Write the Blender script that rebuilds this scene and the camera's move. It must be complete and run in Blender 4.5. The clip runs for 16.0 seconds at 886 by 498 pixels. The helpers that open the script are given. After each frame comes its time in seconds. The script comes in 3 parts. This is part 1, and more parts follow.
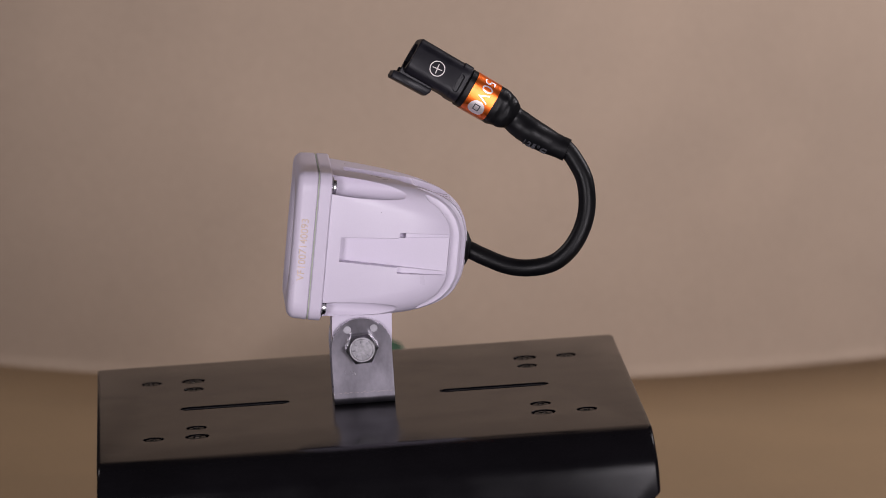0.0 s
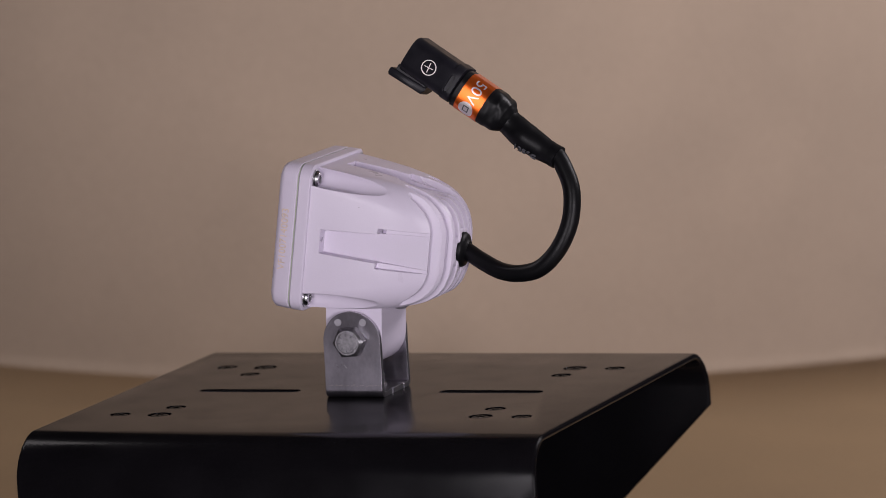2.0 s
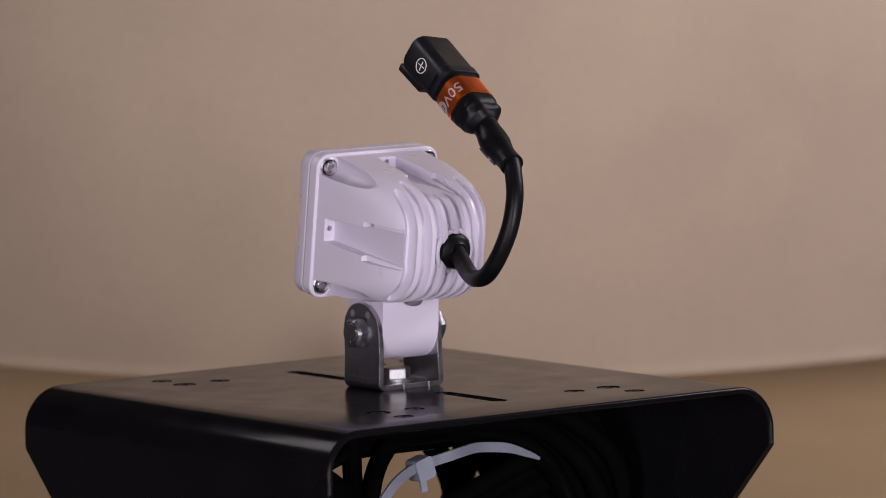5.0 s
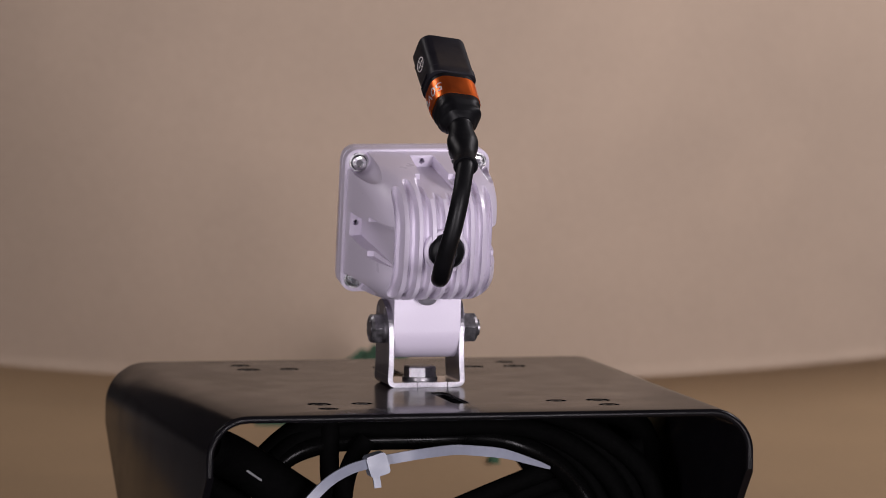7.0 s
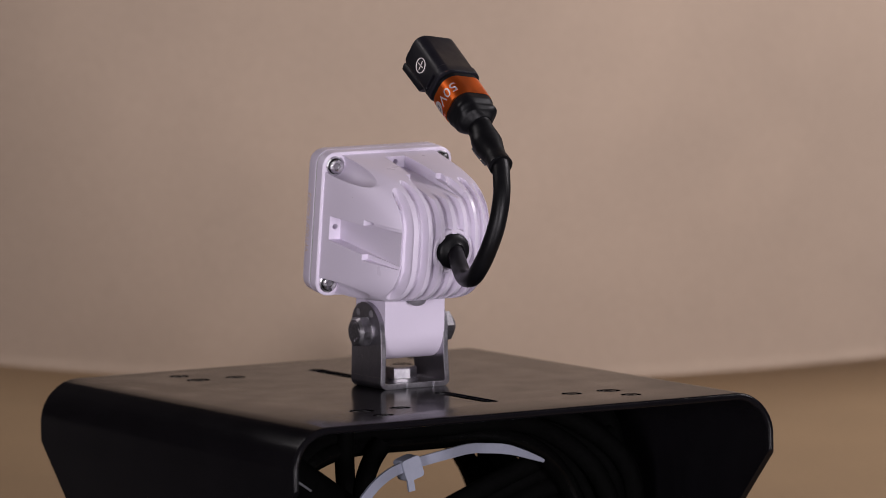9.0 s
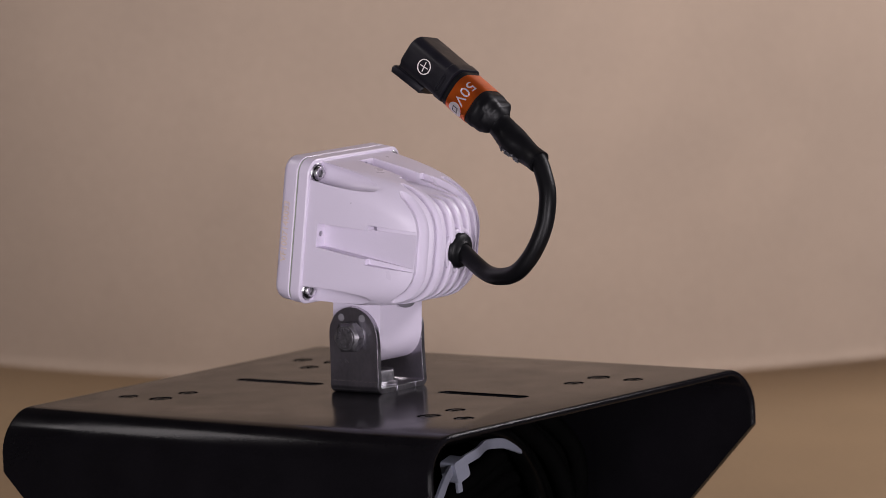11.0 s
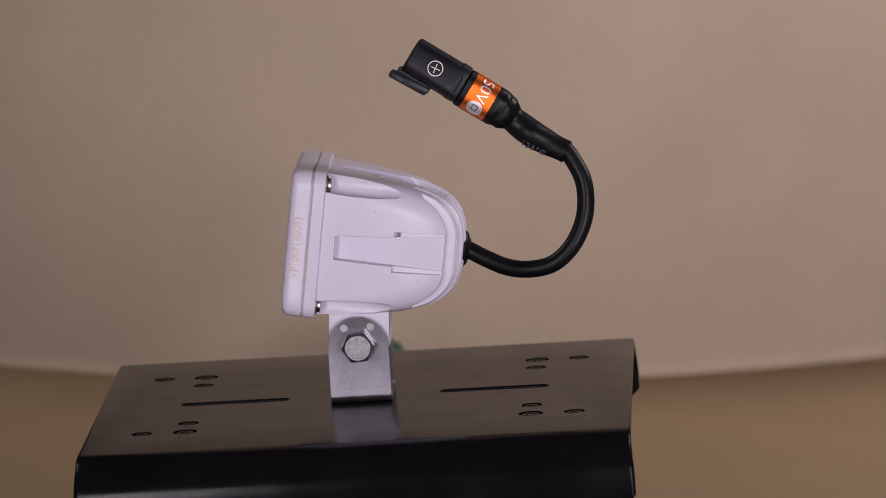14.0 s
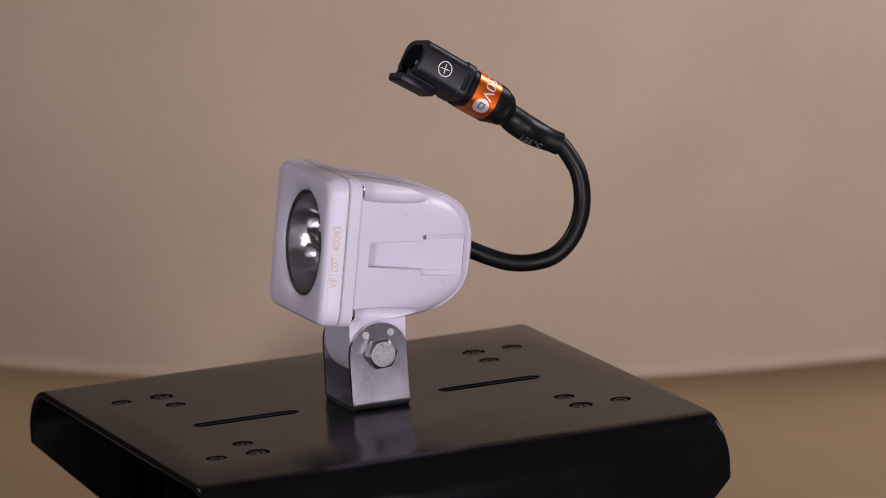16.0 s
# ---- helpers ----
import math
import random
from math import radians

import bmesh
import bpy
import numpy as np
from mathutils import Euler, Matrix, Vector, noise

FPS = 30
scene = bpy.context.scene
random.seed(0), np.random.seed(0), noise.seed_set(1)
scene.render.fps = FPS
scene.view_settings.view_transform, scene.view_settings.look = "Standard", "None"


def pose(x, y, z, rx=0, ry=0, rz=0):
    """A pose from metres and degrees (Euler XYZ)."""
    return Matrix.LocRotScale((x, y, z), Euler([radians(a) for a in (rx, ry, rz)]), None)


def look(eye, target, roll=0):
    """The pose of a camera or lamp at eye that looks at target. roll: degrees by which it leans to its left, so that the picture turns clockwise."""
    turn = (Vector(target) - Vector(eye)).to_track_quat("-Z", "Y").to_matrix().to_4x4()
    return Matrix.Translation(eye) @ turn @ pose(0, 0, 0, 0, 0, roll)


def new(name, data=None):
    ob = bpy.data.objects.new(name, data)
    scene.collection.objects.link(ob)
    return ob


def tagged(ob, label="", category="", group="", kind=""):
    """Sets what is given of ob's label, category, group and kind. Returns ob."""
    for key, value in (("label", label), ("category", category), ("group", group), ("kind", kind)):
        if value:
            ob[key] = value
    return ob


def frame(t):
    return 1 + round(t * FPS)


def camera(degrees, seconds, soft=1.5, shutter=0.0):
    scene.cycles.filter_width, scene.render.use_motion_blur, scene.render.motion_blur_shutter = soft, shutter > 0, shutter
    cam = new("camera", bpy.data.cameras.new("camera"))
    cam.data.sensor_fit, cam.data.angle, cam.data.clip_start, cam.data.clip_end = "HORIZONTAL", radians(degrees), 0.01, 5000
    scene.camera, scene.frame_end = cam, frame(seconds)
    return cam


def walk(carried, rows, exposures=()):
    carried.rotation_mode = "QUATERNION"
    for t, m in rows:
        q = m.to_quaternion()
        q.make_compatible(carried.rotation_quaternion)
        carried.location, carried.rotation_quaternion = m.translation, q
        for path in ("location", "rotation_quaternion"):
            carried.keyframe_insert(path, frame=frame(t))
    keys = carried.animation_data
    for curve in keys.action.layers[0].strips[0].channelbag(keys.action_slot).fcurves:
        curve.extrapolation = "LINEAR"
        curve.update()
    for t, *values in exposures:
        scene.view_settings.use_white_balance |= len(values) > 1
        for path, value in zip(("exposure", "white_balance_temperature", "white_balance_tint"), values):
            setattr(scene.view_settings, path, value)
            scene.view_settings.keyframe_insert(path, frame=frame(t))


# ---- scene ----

# ---------------------------------------------------------------- camera: stands still
cam = camera(8.145, 16.0, soft=0.7)
cam.data.dof.use_dof, cam.data.dof.focus_distance, cam.data.dof.aperture_fstop = True, 2.80, 12.0
EYE = Vector((0.0, -2.78922, 0.54940))
AIM = EYE + Vector((0.000665, 0.985496, -0.169697))
walk(cam, [(0, look(EYE, AIM, 1.762)), (16, look(EYE, AIM, 1.762))], 
     [(0, -0.23), (0.7, -0.25), (1.5, -0.36), (2.4, -0.27), (3.4, -0.09), (7, -0.1), (9, -0.07), (11.5, -0.08), (12.5, -0.15), (14, -0.32), (15.5, -0.31), (16, -0.15)])

# ---------------------------------------------------------------- light
world = bpy.data.worlds.new("world")
world.use_nodes = True
world.node_tree.nodes["Background"].inputs[0].default_value = (0.9, 0.85, 0.9, 1)
world.node_tree.nodes["Background"].inputs[1].default_value = 0.02
scene.world = world


def area_lamp(name, eye, target, wide, tall, watts, colour):
    data = bpy.data.lights.new(name, "AREA")
    data.shape, data.size, data.size_y, data.energy, data.color = "RECTANGLE", wide, tall, watts, colour
    ob = new(name, data)
    ob.matrix_world = look(eye, target)
    return ob


# two upright softboxes beside the camera, and two unseen lamps added to brighten the backdrop
area_lamp("key_light", (-0.90, -2.40, 0.22), (0, 0.1, 0.05), 0.46, 0.86, 28.5, (1.0, 0.93, 1.0))
area_lamp("fill_light", (1.05, -2.27, 0.25), (0, 0.1, 0.05), 0.46, 0.86, 39, (1.0, 0.93, 1.0))
area_lamp("added_backdrop_light", (0.72, 0.30, 0.62), (0.22, 0.54, -0.06), 0.3, 0.3, 6.3, (1.0, 0.93, 0.98))
area_lamp("added_backdrop_light", (-0.74, 0.30, 0.62), (-0.22, 0.54, -0.06), 0.3, 0.3, 1.8, (1.0, 0.92, 0.94))

# ---------------------------------------------------------------- materials


def material(name, colour, rough=0.5, metal=0.0, spread=0.06, scale=60.0, bump=0.0, bump_scale=400.0,
             coat=0.0, spec=0.5, round_edge=0.0, rough_spread=0.08, stretch=(1, 1, 1), fine=0.5):
    """A Principled surface with stains at a coarse scale, grain at a fine one, and a small relief."""
    m = bpy.data.materials.new(name)
    m.use_nodes = True
    nt = m.node_tree
    n, l = nt.nodes, nt.links
    p = n["Principled BSDF"]
    p.inputs["Metallic"].default_value = metal
    p.inputs["Specular IOR Level"].default_value = spec
    p.inputs["Coat Weight"].default_value = coat
    p.inputs["Coat Roughness"].default_value = 0.22
    tc = n.new("ShaderNodeTexCoord")
    mp = n.new("ShaderNodeMapping")
    mp.inputs["Scale"].default_value = stretch
    l.new(tc.outputs["Object"], mp.inputs["Vector"])
    big = n.new("ShaderNodeTexNoise")
    big.inputs["Scale"].default_value = scale
    big.inputs["Detail"].default_value = 4
    small = n.new("ShaderNodeTexNoise")
    small.inputs["Scale"].default_value = bump_scale
    small.inputs["Detail"].default_value = 3
    for t in (big, small):
        l.new(mp.outputs[0], t.inputs["Vector"])
    mixf = n.new("ShaderNodeMix")
    mixf.inputs[0].default_value = fine
    l.new(big.outputs["Fac"], mixf.inputs[2])
    l.new(small.outputs["Fac"], mixf.inputs[3])
    ramp = n.new("ShaderNodeMapRange")
    ramp.inputs[1].default_value, ramp.inputs[2].default_value = 0.3, 0.7
    ramp.inputs[3].default_value, ramp.inputs[4].default_value = 1 - spread, 1 + spread
    l.new(mixf.outputs[0], ramp.inputs[0])
    mul = n.new("ShaderNodeVectorMath")
    mul.operation = "SCALE"
    mul.inputs[0].default_value = colour
    l.new(ramp.outputs[0], mul.inputs["Scale"])
    l.new(mul.outputs[0], p.inputs["Base Color"])
    rr = n.new("ShaderNodeMapRange")
    rr.inputs[1].default_value, rr.inputs[2].default_value = 0.3, 0.7
    rr.inputs[3].default_value, rr.inputs[4].default_value = max(0.02, rough - rough_spread), rough + rough_spread
    l.new(big.outputs["Fac"], rr.inputs[0])
    l.new(rr.outputs[0], p.inputs["Roughness"])
    normal = None
    if round_edge:
        bv = n.new("ShaderNodeBevel")
        bv.samples = 4
        bv.inputs["Radius"].default_value = round_edge
        normal = bv.outputs[0]
    if bump:
        b = n.new("ShaderNodeBump")
        b.inputs["Strength"].default_value = bump
        b.inputs["Distance"].default_value = 0.0005
        l.new(small.outputs["Fac"], b.inputs["Height"])
        if normal:
            l.new(normal, b.inputs["Normal"])
        normal = b.outputs[0]
    if normal:
        l.new(normal, p.inputs["Normal"])
    return m


WHITE = material("white_powder_coat", (0.655, 0.595, 0.71), 0.35, spread=0.02, scale=40, bump=0.05, bump_scale=1600, round_edge=0.0004)
STEEL = material("stainless_steel", (0.29, 0.272, 0.312), 0.34, 0.95, spread=0.14, scale=70, round_edge=0.0005, stretch=(1.6, 1.6, 1), rough_spread=0.04, coat=1.0)
# a hazy ground finish under a bright polish
polish = STEEL.node_tree.nodes["Principled BSDF"]
polish.inputs["Coat Roughness"].default_value, polish.inputs["Coat IOR"].default_value = 0.1, 2.2
EDGE_STEEL = material("sheared_steel", (0.30, 0.29, 0.315), 0.42, 1.0, spread=0.25, scale=250, bump=0.2, bump_scale=900, round_edge=0.0004)
BOLT = material("zinc_bolt", (0.31, 0.30, 0.32), 0.42, 1.0, spread=0.3, scale=420, bump=0.1, bump_scale=700, round_edge=0.0003)
SCREW_STEEL = material("screw_steel", (0.62, 0.61, 0.63), 0.26, 1.0, spread=0.15, scale=400, round_edge=0.0003)
BLACK_STEEL = material("black_coated_steel", (0.0048, 0.0044, 0.0054), 0.19, spread=0.25, scale=45, bump=0.04, bump_scale=900, spec=0.09, rough_spread=0.04, round_edge=0.0007)
BLACK_SCREW = material("black_screw", (0.003, 0.003, 0.003), 0.4, spec=0.2, spread=0.2, scale=500)
SCREW_SPECK = material("bright_socket", (0.45, 0.45, 0.46), 0.3, 1.0, spread=0.2, scale=700)
RUBBED = material("rubbed_steel", (0.33, 0.30, 0.31), 0.42, 0.85, spread=0.3, scale=500)
RIVET = material("rivet_steel", (0.38, 0.365, 0.40), 0.4, 0.6, spread=0.1, scale=300)
SLOT_HIGHLIGHT = material("pale_slot_highlight", (0.02, 0.019, 0.022), 0.4, 0.3, spread=0.4, scale=300)
RUBBER = material("black_rubber", (0.003, 0.003, 0.0038), 0.42, spec=0.22, spread=0.25, scale=80, bump=0.15, bump_scale=900)
SHRINK = material("black_shrink_tube", (0.004, 0.004, 0.005), 0.44, spec=0.2, spread=0.25, scale=120, bump=0.1, bump_scale=350)
PLASTIC = material("black_plastic", (0.007, 0.0066, 0.0105), 0.44, spec=0.34, spread=0.3, scale=150, bump=0.05, bump_scale=1200, round_edge=0.0005)
ORANGE = material("orange_foil", (1.0, 0.185, 0.022), 0.36, 1.0, spread=0.06, scale=120, rough_spread=0.05, coat=0.5)
PALE_INK = material("pale_ink", (0.75, 0.70, 0.68), 0.5, spread=0.05)
SILVER_INK = material("silver_print", (0.80, 0.74, 0.74), 0.42, 0.8, spread=0.05)
GREY_INK = material("grey_ink", (0.075, 0.075, 0.085), 0.5, spread=0.1)
BEIGE_INK = material("engraved_beige", (0.70, 0.56, 0.45), 0.6, spread=0.15, scale=400)
GASKET = material("pale_green_gasket", (0.40, 0.44, 0.36), 0.6, spread=0.1)
CHROME = material("chrome_reflector", (0.56, 0.54, 0.58), 0.18, 1.0, spread=0.05, rough_spread=0.04)
DARK = material("dark_lens_ring", (0.02, 0.02, 0.022), 0.3, spread=0.1)
LED = material("yellow_led_chip", (0.75, 0.62, 0.15), 0.4, spread=0.1)
NYLON = material("white_nylon", (0.245, 0.26, 0.32), 0.38, spread=0.05, scale=200, bump=0.1)
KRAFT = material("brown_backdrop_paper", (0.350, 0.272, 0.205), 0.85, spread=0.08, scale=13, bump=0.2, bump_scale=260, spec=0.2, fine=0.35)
# the flat part's dimmer, warmer light is painted in as a browner colour
SHADED_KRAFT = material("shaded_table_paper", (0.295, 0.203, 0.115), 0.8, spread=0.09, scale=12, bump=0.2, bump_scale=260, spec=0.2, fine=0.35)
GREEN = material("green_cloth", (0.032, 0.085, 0.045), 0.9, spread=0.3, scale=60, bump=0.4)
WALL = material("dim_wall_paint", (0.14, 0.125, 0.125), 0.8, spread=0.05, scale=5, bump=0.1)
LAMINATE = material("dark_laminate", (0.13, 0.12, 0.12), 0.5, spread=0.05, scale=20)
# darker, duller copy of the cable rubber, with the stand's shade put in
SHADED_CABLE = material("shaded_black_cable", (0.002, 0.002, 0.002), 0.7, spec=0.012, spread=0.3, scale=90, bump=0.1)
SATIN = material("satin_black_cable", (0.002, 0.002, 0.002), 0.2, spec=0.07, spread=0.3, scale=90, bump=0.05)
PLUG_GREY = material("grey_plug", (0.16, 0.15, 0.17), 0.5, spread=0.1)


def glass_material():
    m = bpy.data.materials.new("clear_glass")
    m.use_nodes = True
    p = m.node_tree.nodes["Principled BSDF"]
    p.inputs["Base Color"].default_value = (0.95, 0.97, 0.96, 1)
    p.inputs["Roughness"].default_value = 0.02
    p.inputs["Transmission Weight"].default_value = 1.0
    p.inputs["IOR"].default_value = 1.45
    return m


GLASS = glass_material()

# ---------------------------------------------------------------- mesh helpers (millimetres in, metres out)
MM = 0.001


def finish(me, mat, angle=32):
    me.materials.append(mat)
    me.shade_smooth()
    me.set_sharp_from_angle(angle=radians(angle))
    return me


def part(name, bm, mat, parent=None, label="", angle=32):
    """Links a bmesh (or a mesh) as one object under a thing or part."""
    if isinstance(bm, bmesh.types.BMesh):
        me = bpy.data.meshes.new(name)
        bmesh.ops.recalc_face_normals(bm, faces=bm.faces)
        bm.to_mesh(me)
        bm.free()
    else:
        me = bm
    ob = new(name, finish(me, mat, angle))
    if parent is not None:
        ob.parent = parent
    if label:
        tagged(ob, label)
    return ob


def placed(bm, m):
    bmesh.ops.transform(bm, matrix=m, verts=bm.verts)
    return bm


def joined(*bms):
    out = bmesh.new()
    for b in bms:
        me = bpy.data.meshes.new("join")
        b.to_mesh(me)
        out.from_mesh(me)
        bpy.data.meshes.remove(me)
        b.free()
    return out


def loft(rings, closed_ends=True):
    """A skin over rings of points in millimetres, all of one length."""
    bm = bmesh.new()
    vs = [[bm.verts.new(Vector(p) * MM) for p in ring] for ring in rings]
    n = len(vs[0])
    for a, b in zip(vs, vs[1:]):
        for i in range(n):
            bm.faces.new((a[i], a[(i + 1) % n], b[(i + 1) % n], b[i]))
    if closed_ends:
        bm.faces.new(vs[0])
        bm.faces.new(list(reversed(vs[-1])))
    bmesh.ops.recalc_face_normals(bm, faces=bm.faces)
    return bm


def rounded(hx, hy, r, steps=6, cx=0.0, cy=0.0):
    """Outline of a rounded rectangle."""
    r = min(r, hx - 0.01, hy - 0.01)
    out = []
    for k, (sx, sy) in enumerate(((1, 1), (-1, 1), (-1, -1), (1, -1))):
        for i in range(steps + 1):
            a = math.pi / 2 * (k + i / steps)
            out.append((cx + sx * (hx - r) + r * math.cos(a), cy + sy * (hy - r) + r * math.sin(a)))
    return out


def prism(outline, axis, lo, hi):
    """A straight solid over an outline of the two other axes (in order), along axis from lo to hi."""
    def put(p, c):
        return {"x": (c, p[0], p[1]), "y": (p[0], c, p[1]), "z": (p[0], p[1], c)}[axis]
    return loft([[put(p, lo) for p in outline], [put(p, hi) for p in outline]])


def disc(r, axis, lo, hi, c=(0, 0), n=32, r2=None):
    ring = [(c[0] + r * math.cos(2 * math.pi * i / n), c[1] + r * math.sin(2 * math.pi * i / n)) for i in range(n)]
    if r2 is None:
        return prism(ring, axis, lo, hi)
    top = [(c[0] + r2 * math.cos(2 * math.pi * i / n), c[1] + r2 * math.sin(2 * math.pi * i / n)) for i in range(n)]

    def put(p, k):
        return {"x": (k, p[0], p[1]), "y": (p[0], k, p[1]), "z": (p[0], p[1], k)}[axis]
    return loft([[put(p, lo) for p in ring], [put(p, hi) for p in top]])


def carve(bm, cutters, name):
    """The solid less the cutters, as a mesh."""
    temps = []

    def temp(b):
        me = bpy.data.meshes.new("temp")
        bmesh.ops.recalc_face_normals(b, faces=b.faces)
        b.to_mesh(me)
        b.free()
        ob = new("temp", me)
        temps.append((ob, me))
        return ob
    base = temp(bm)
    for c in cutters:
        mod = base.modifiers.new("cut", "BOOLEAN")
        mod.operation, mod.solver, mod.object = "DIFFERENCE", "EXACT", temp(c)
    bpy.context.view_layer.update()
    dg = bpy.context.evaluated_depsgraph_get()
    me = bpy.data.meshes.new_from_object(base.evaluated_get(dg))
    me.name = name
    for ob, m in temps:
        bpy.data.objects.remove(ob)
        bpy.data.meshes.remove(m)
    return me


def curve_points(pts, steps=8):
    """Catmull-Rom through the points."""
    ps = [Vector(p) for p in pts]
    ps = [2 * ps[0] - ps[1]] + ps + [2 * ps[-1] - ps[-2]]
    out = []
    for i in range(1, len(ps) - 2):
        a, b, c, d = ps[i - 1:i + 3]
        for k in range(steps):
            t = k / steps
            out.append(0.5 * ((2 * b) + (c - a) * t + (2 * a - 5 * b + 4 * c - d) * t * t + (3 * b - a - 3 * c + d) * t ** 3))
    out.append(ps[-2])
    return out


def sweep(pts, outline, up=(0, 1, 0), steps=8):
    """Moves an outline (x sideways, y along up) along a smooth line. outline may be a function of 0..1."""
    line = curve_points(pts, steps)
    rings = []
    for i, p in enumerate(line):
        d = (line[min(i + 1, len(line) - 1)] - line[max(i - 1, 0)]).normalized()
        side = d.cross(Vector(up)).normalized()
        v = side.cross(d)
        o = outline(i / (len(line) - 1)) if callable(outline) else outline
        rings.append([p + side * a + v * b for a, b in o])
    return loft(rings)


def circle(r, n=20):
    return [(r * math.cos(2 * math.pi * i / n), r * math.sin(2 * math.pi * i / n)) for i in range(n)]


def lettering(name, words, size, m, mat, parent, label="", depth=0.05, shear=0.0):
    """Raised words from the built-in font; m: the pose of their middle, in millimetres."""
    cu = bpy.data.curves.new("words", "FONT")
    cu.body, cu.size, cu.align_x, cu.align_y = words, size * MM, "CENTER", "CENTER"
    cu.extrude, cu.shear = depth * MM, shear
    ob = new("words", cu)
    bpy.context.view_layer.update()
    me = bpy.data.meshes.new_from_object(ob.evaluated_get(bpy.context.evaluated_depsgraph_get()))
    bpy.data.objects.remove(ob)
    m = m.copy()
    m.translation = m.translation * MM
    me.transform(m)
    me.materials.clear()
    me.name = name
    return part(name, me, mat, parent, label)


def frame_of(x, y, z, at):
    """A pose with the given axes, at a point in millimetres."""
    m = Matrix((x, y, z)).transposed().to_4x4()
    m.translation = at
    return m


def to_m(m):
    m = m.copy()
    m.translation = m.translation * MM
    return m


# ---------------------------------------------------------------- the turning assembly's own space
# The stand's top is its x-y plane; it leans 5.3 degrees to the turntable's upright axis (world z).
STAND = Matrix(((0.994172, -0.056269, -0.091953), (0.056112, 0.998415, -0.004293), (0.092049, -0.000892, 0.995754))).to_4x4()
STAND.translation = (-0.03179, -0.00118, -0.00002)
TURNS = [(0.0, 0.05), (0.5, -5.83), (1.0, -11.68), (1.5, -17.47), (2.0, -23.2), (2.5, -28.85), (3.0, -34.5), (3.5, -40.15),
         (4.0, -45.68), (4.5, -51.28), (5.0, -56.9), (5.5, -62.55), (6.0, -68.24), (6.5, -73.98), (6.8, -77.4), (6.9, -78.55),
         (7.0, -79.55), (7.1, -79.75), (7.2, -79.8), (7.3, -79.8), (7.4, -79.75), (7.5, -79.5), (7.6, -78.5), (7.7, -77.4),
         (8.0, -74.05), (8.5, -68.5), (9.0, -62.8), (9.5, -57.25), (10.0, -51.65), (10.5, -45.95), (11.0, -40.22),
         (11.5, -34.45), (12.0, -28.7), (12.5, -22.81), (13.0, -16.97), (13.5, -11.0), (14.0, -5.1), (14.5, 0.88),
         (15.0, 6.78), (15.5, 12.75), (16.0, 18.79)]
MOVING = []


def turning(name, label, category):
    """A thing that turns with the stand: an empty in the stand's space."""
    ob = new(name)
    ob.matrix_world = STAND
    MOVING.append(ob)
    return tagged(ob, label, category)


# ---------------------------------------------------------------- the place: backdrop, table, room
TABLE = -0.100


def fold(x):
    """How far back the paper is folded up from the table."""
    x = max(-0.36, min(0.36, x))
    return 0.556 + 0.193 * x + 1.052 * x * x


def sheet(name, mat, columns, label):
    """A thin curved sheet over columns of (y, z), one for each x."""
    bm = bmesh.new()
    grid = [[bm.verts.new((x, y, z)) for y, z in columns(x)] for x in [-0.275 + 0.58 * i / 90 for i in range(91)]]
    for a, b in zip(grid, grid[1:]):
        for i in range(len(a) - 1):
            bm.faces.new((a[i], b[i], b[i + 1], a[i + 1]))
    ob = part(name, bm, mat, angle=80)
    mod = ob.modifiers.new("thickness", "SOLIDIFY")
    mod.thickness, mod.offset = 0.0006, -1
    return tagged(ob, label, name.replace("_", " "), kind="structure")


def backdrop():
    rad = 0.009

    def rising(x):
        f = fold(x)
        col = [(f - rad + rad * math.sin(a), TABLE + rad - rad * math.cos(a)) for a in [radians(d) for d in range(0, 81, 10)]]
        y0, z0 = col[-1]
        col += [(y0 + 0.1763 * d, z0 + d) for d in (0.03, 0.08, 0.16, 0.3, 0.5, 0.8, 1.2)]
        return [(y + 0.0016 * math.sin(7 * x + 9 * z), z) for y, z in col]

    def lying(x):
        f = fold(x) - rad + 0.0016 * math.sin(7 * x + 9 * TABLE)
        return [(-0.17 + (f + 0.17) * k / 6, TABLE) for k in range(7)]
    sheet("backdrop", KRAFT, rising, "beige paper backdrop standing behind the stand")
    sheet("table_paper", SHADED_KRAFT, lying, "backdrop paper lying flat on the table, its dimmer warmer light put into the colour")


def box(x0, x1, y0, y1, z0, z1):
    bm = bmesh.new()
    bmesh.ops.create_cube(bm, size=1)
    for v in bm.verts:
        v.co = Vector((x0 if v.co.x < 0 else x1, y0 if v.co.y < 0 else y1, z0 if v.co.z < 0 else z1))
    return bm


backdrop()
tagged(part("table_top", box(-1.4, 1.4, -0.95, 1.4, TABLE - 0.045, TABLE - 0.002), LAMINATE), "dark laminate table top under the paper", "table top", kind="structure")
# unseen room, added so that glossy parts reflect dim surroundings
FLOOR = TABLE - 0.75
for nm, dims in (("wall_north", (-3, 3, 3.0, 3.12, FLOOR, 2.0)), ("wall_south", (-3, 3, -4.62, -4.5, FLOOR, 2.0)),
                 ("wall_east", (3, 3.12, -4.5, 3, FLOOR, 2.0)), ("wall_west", (-3.12, -3, -4.5, 3, FLOOR, 2.0)),
                 ("floor", (-3, 3, -4.5, 3, FLOOR - 0.1, FLOOR)), ("ceiling", (-3, 3, -4.5, 3, 2.0, 2.1))):
    tagged(part(nm, box(*dims), WALL), "unseen added dim painted " + nm.split("_")[0] + " of the room", nm.split("_")[0], kind="structure")


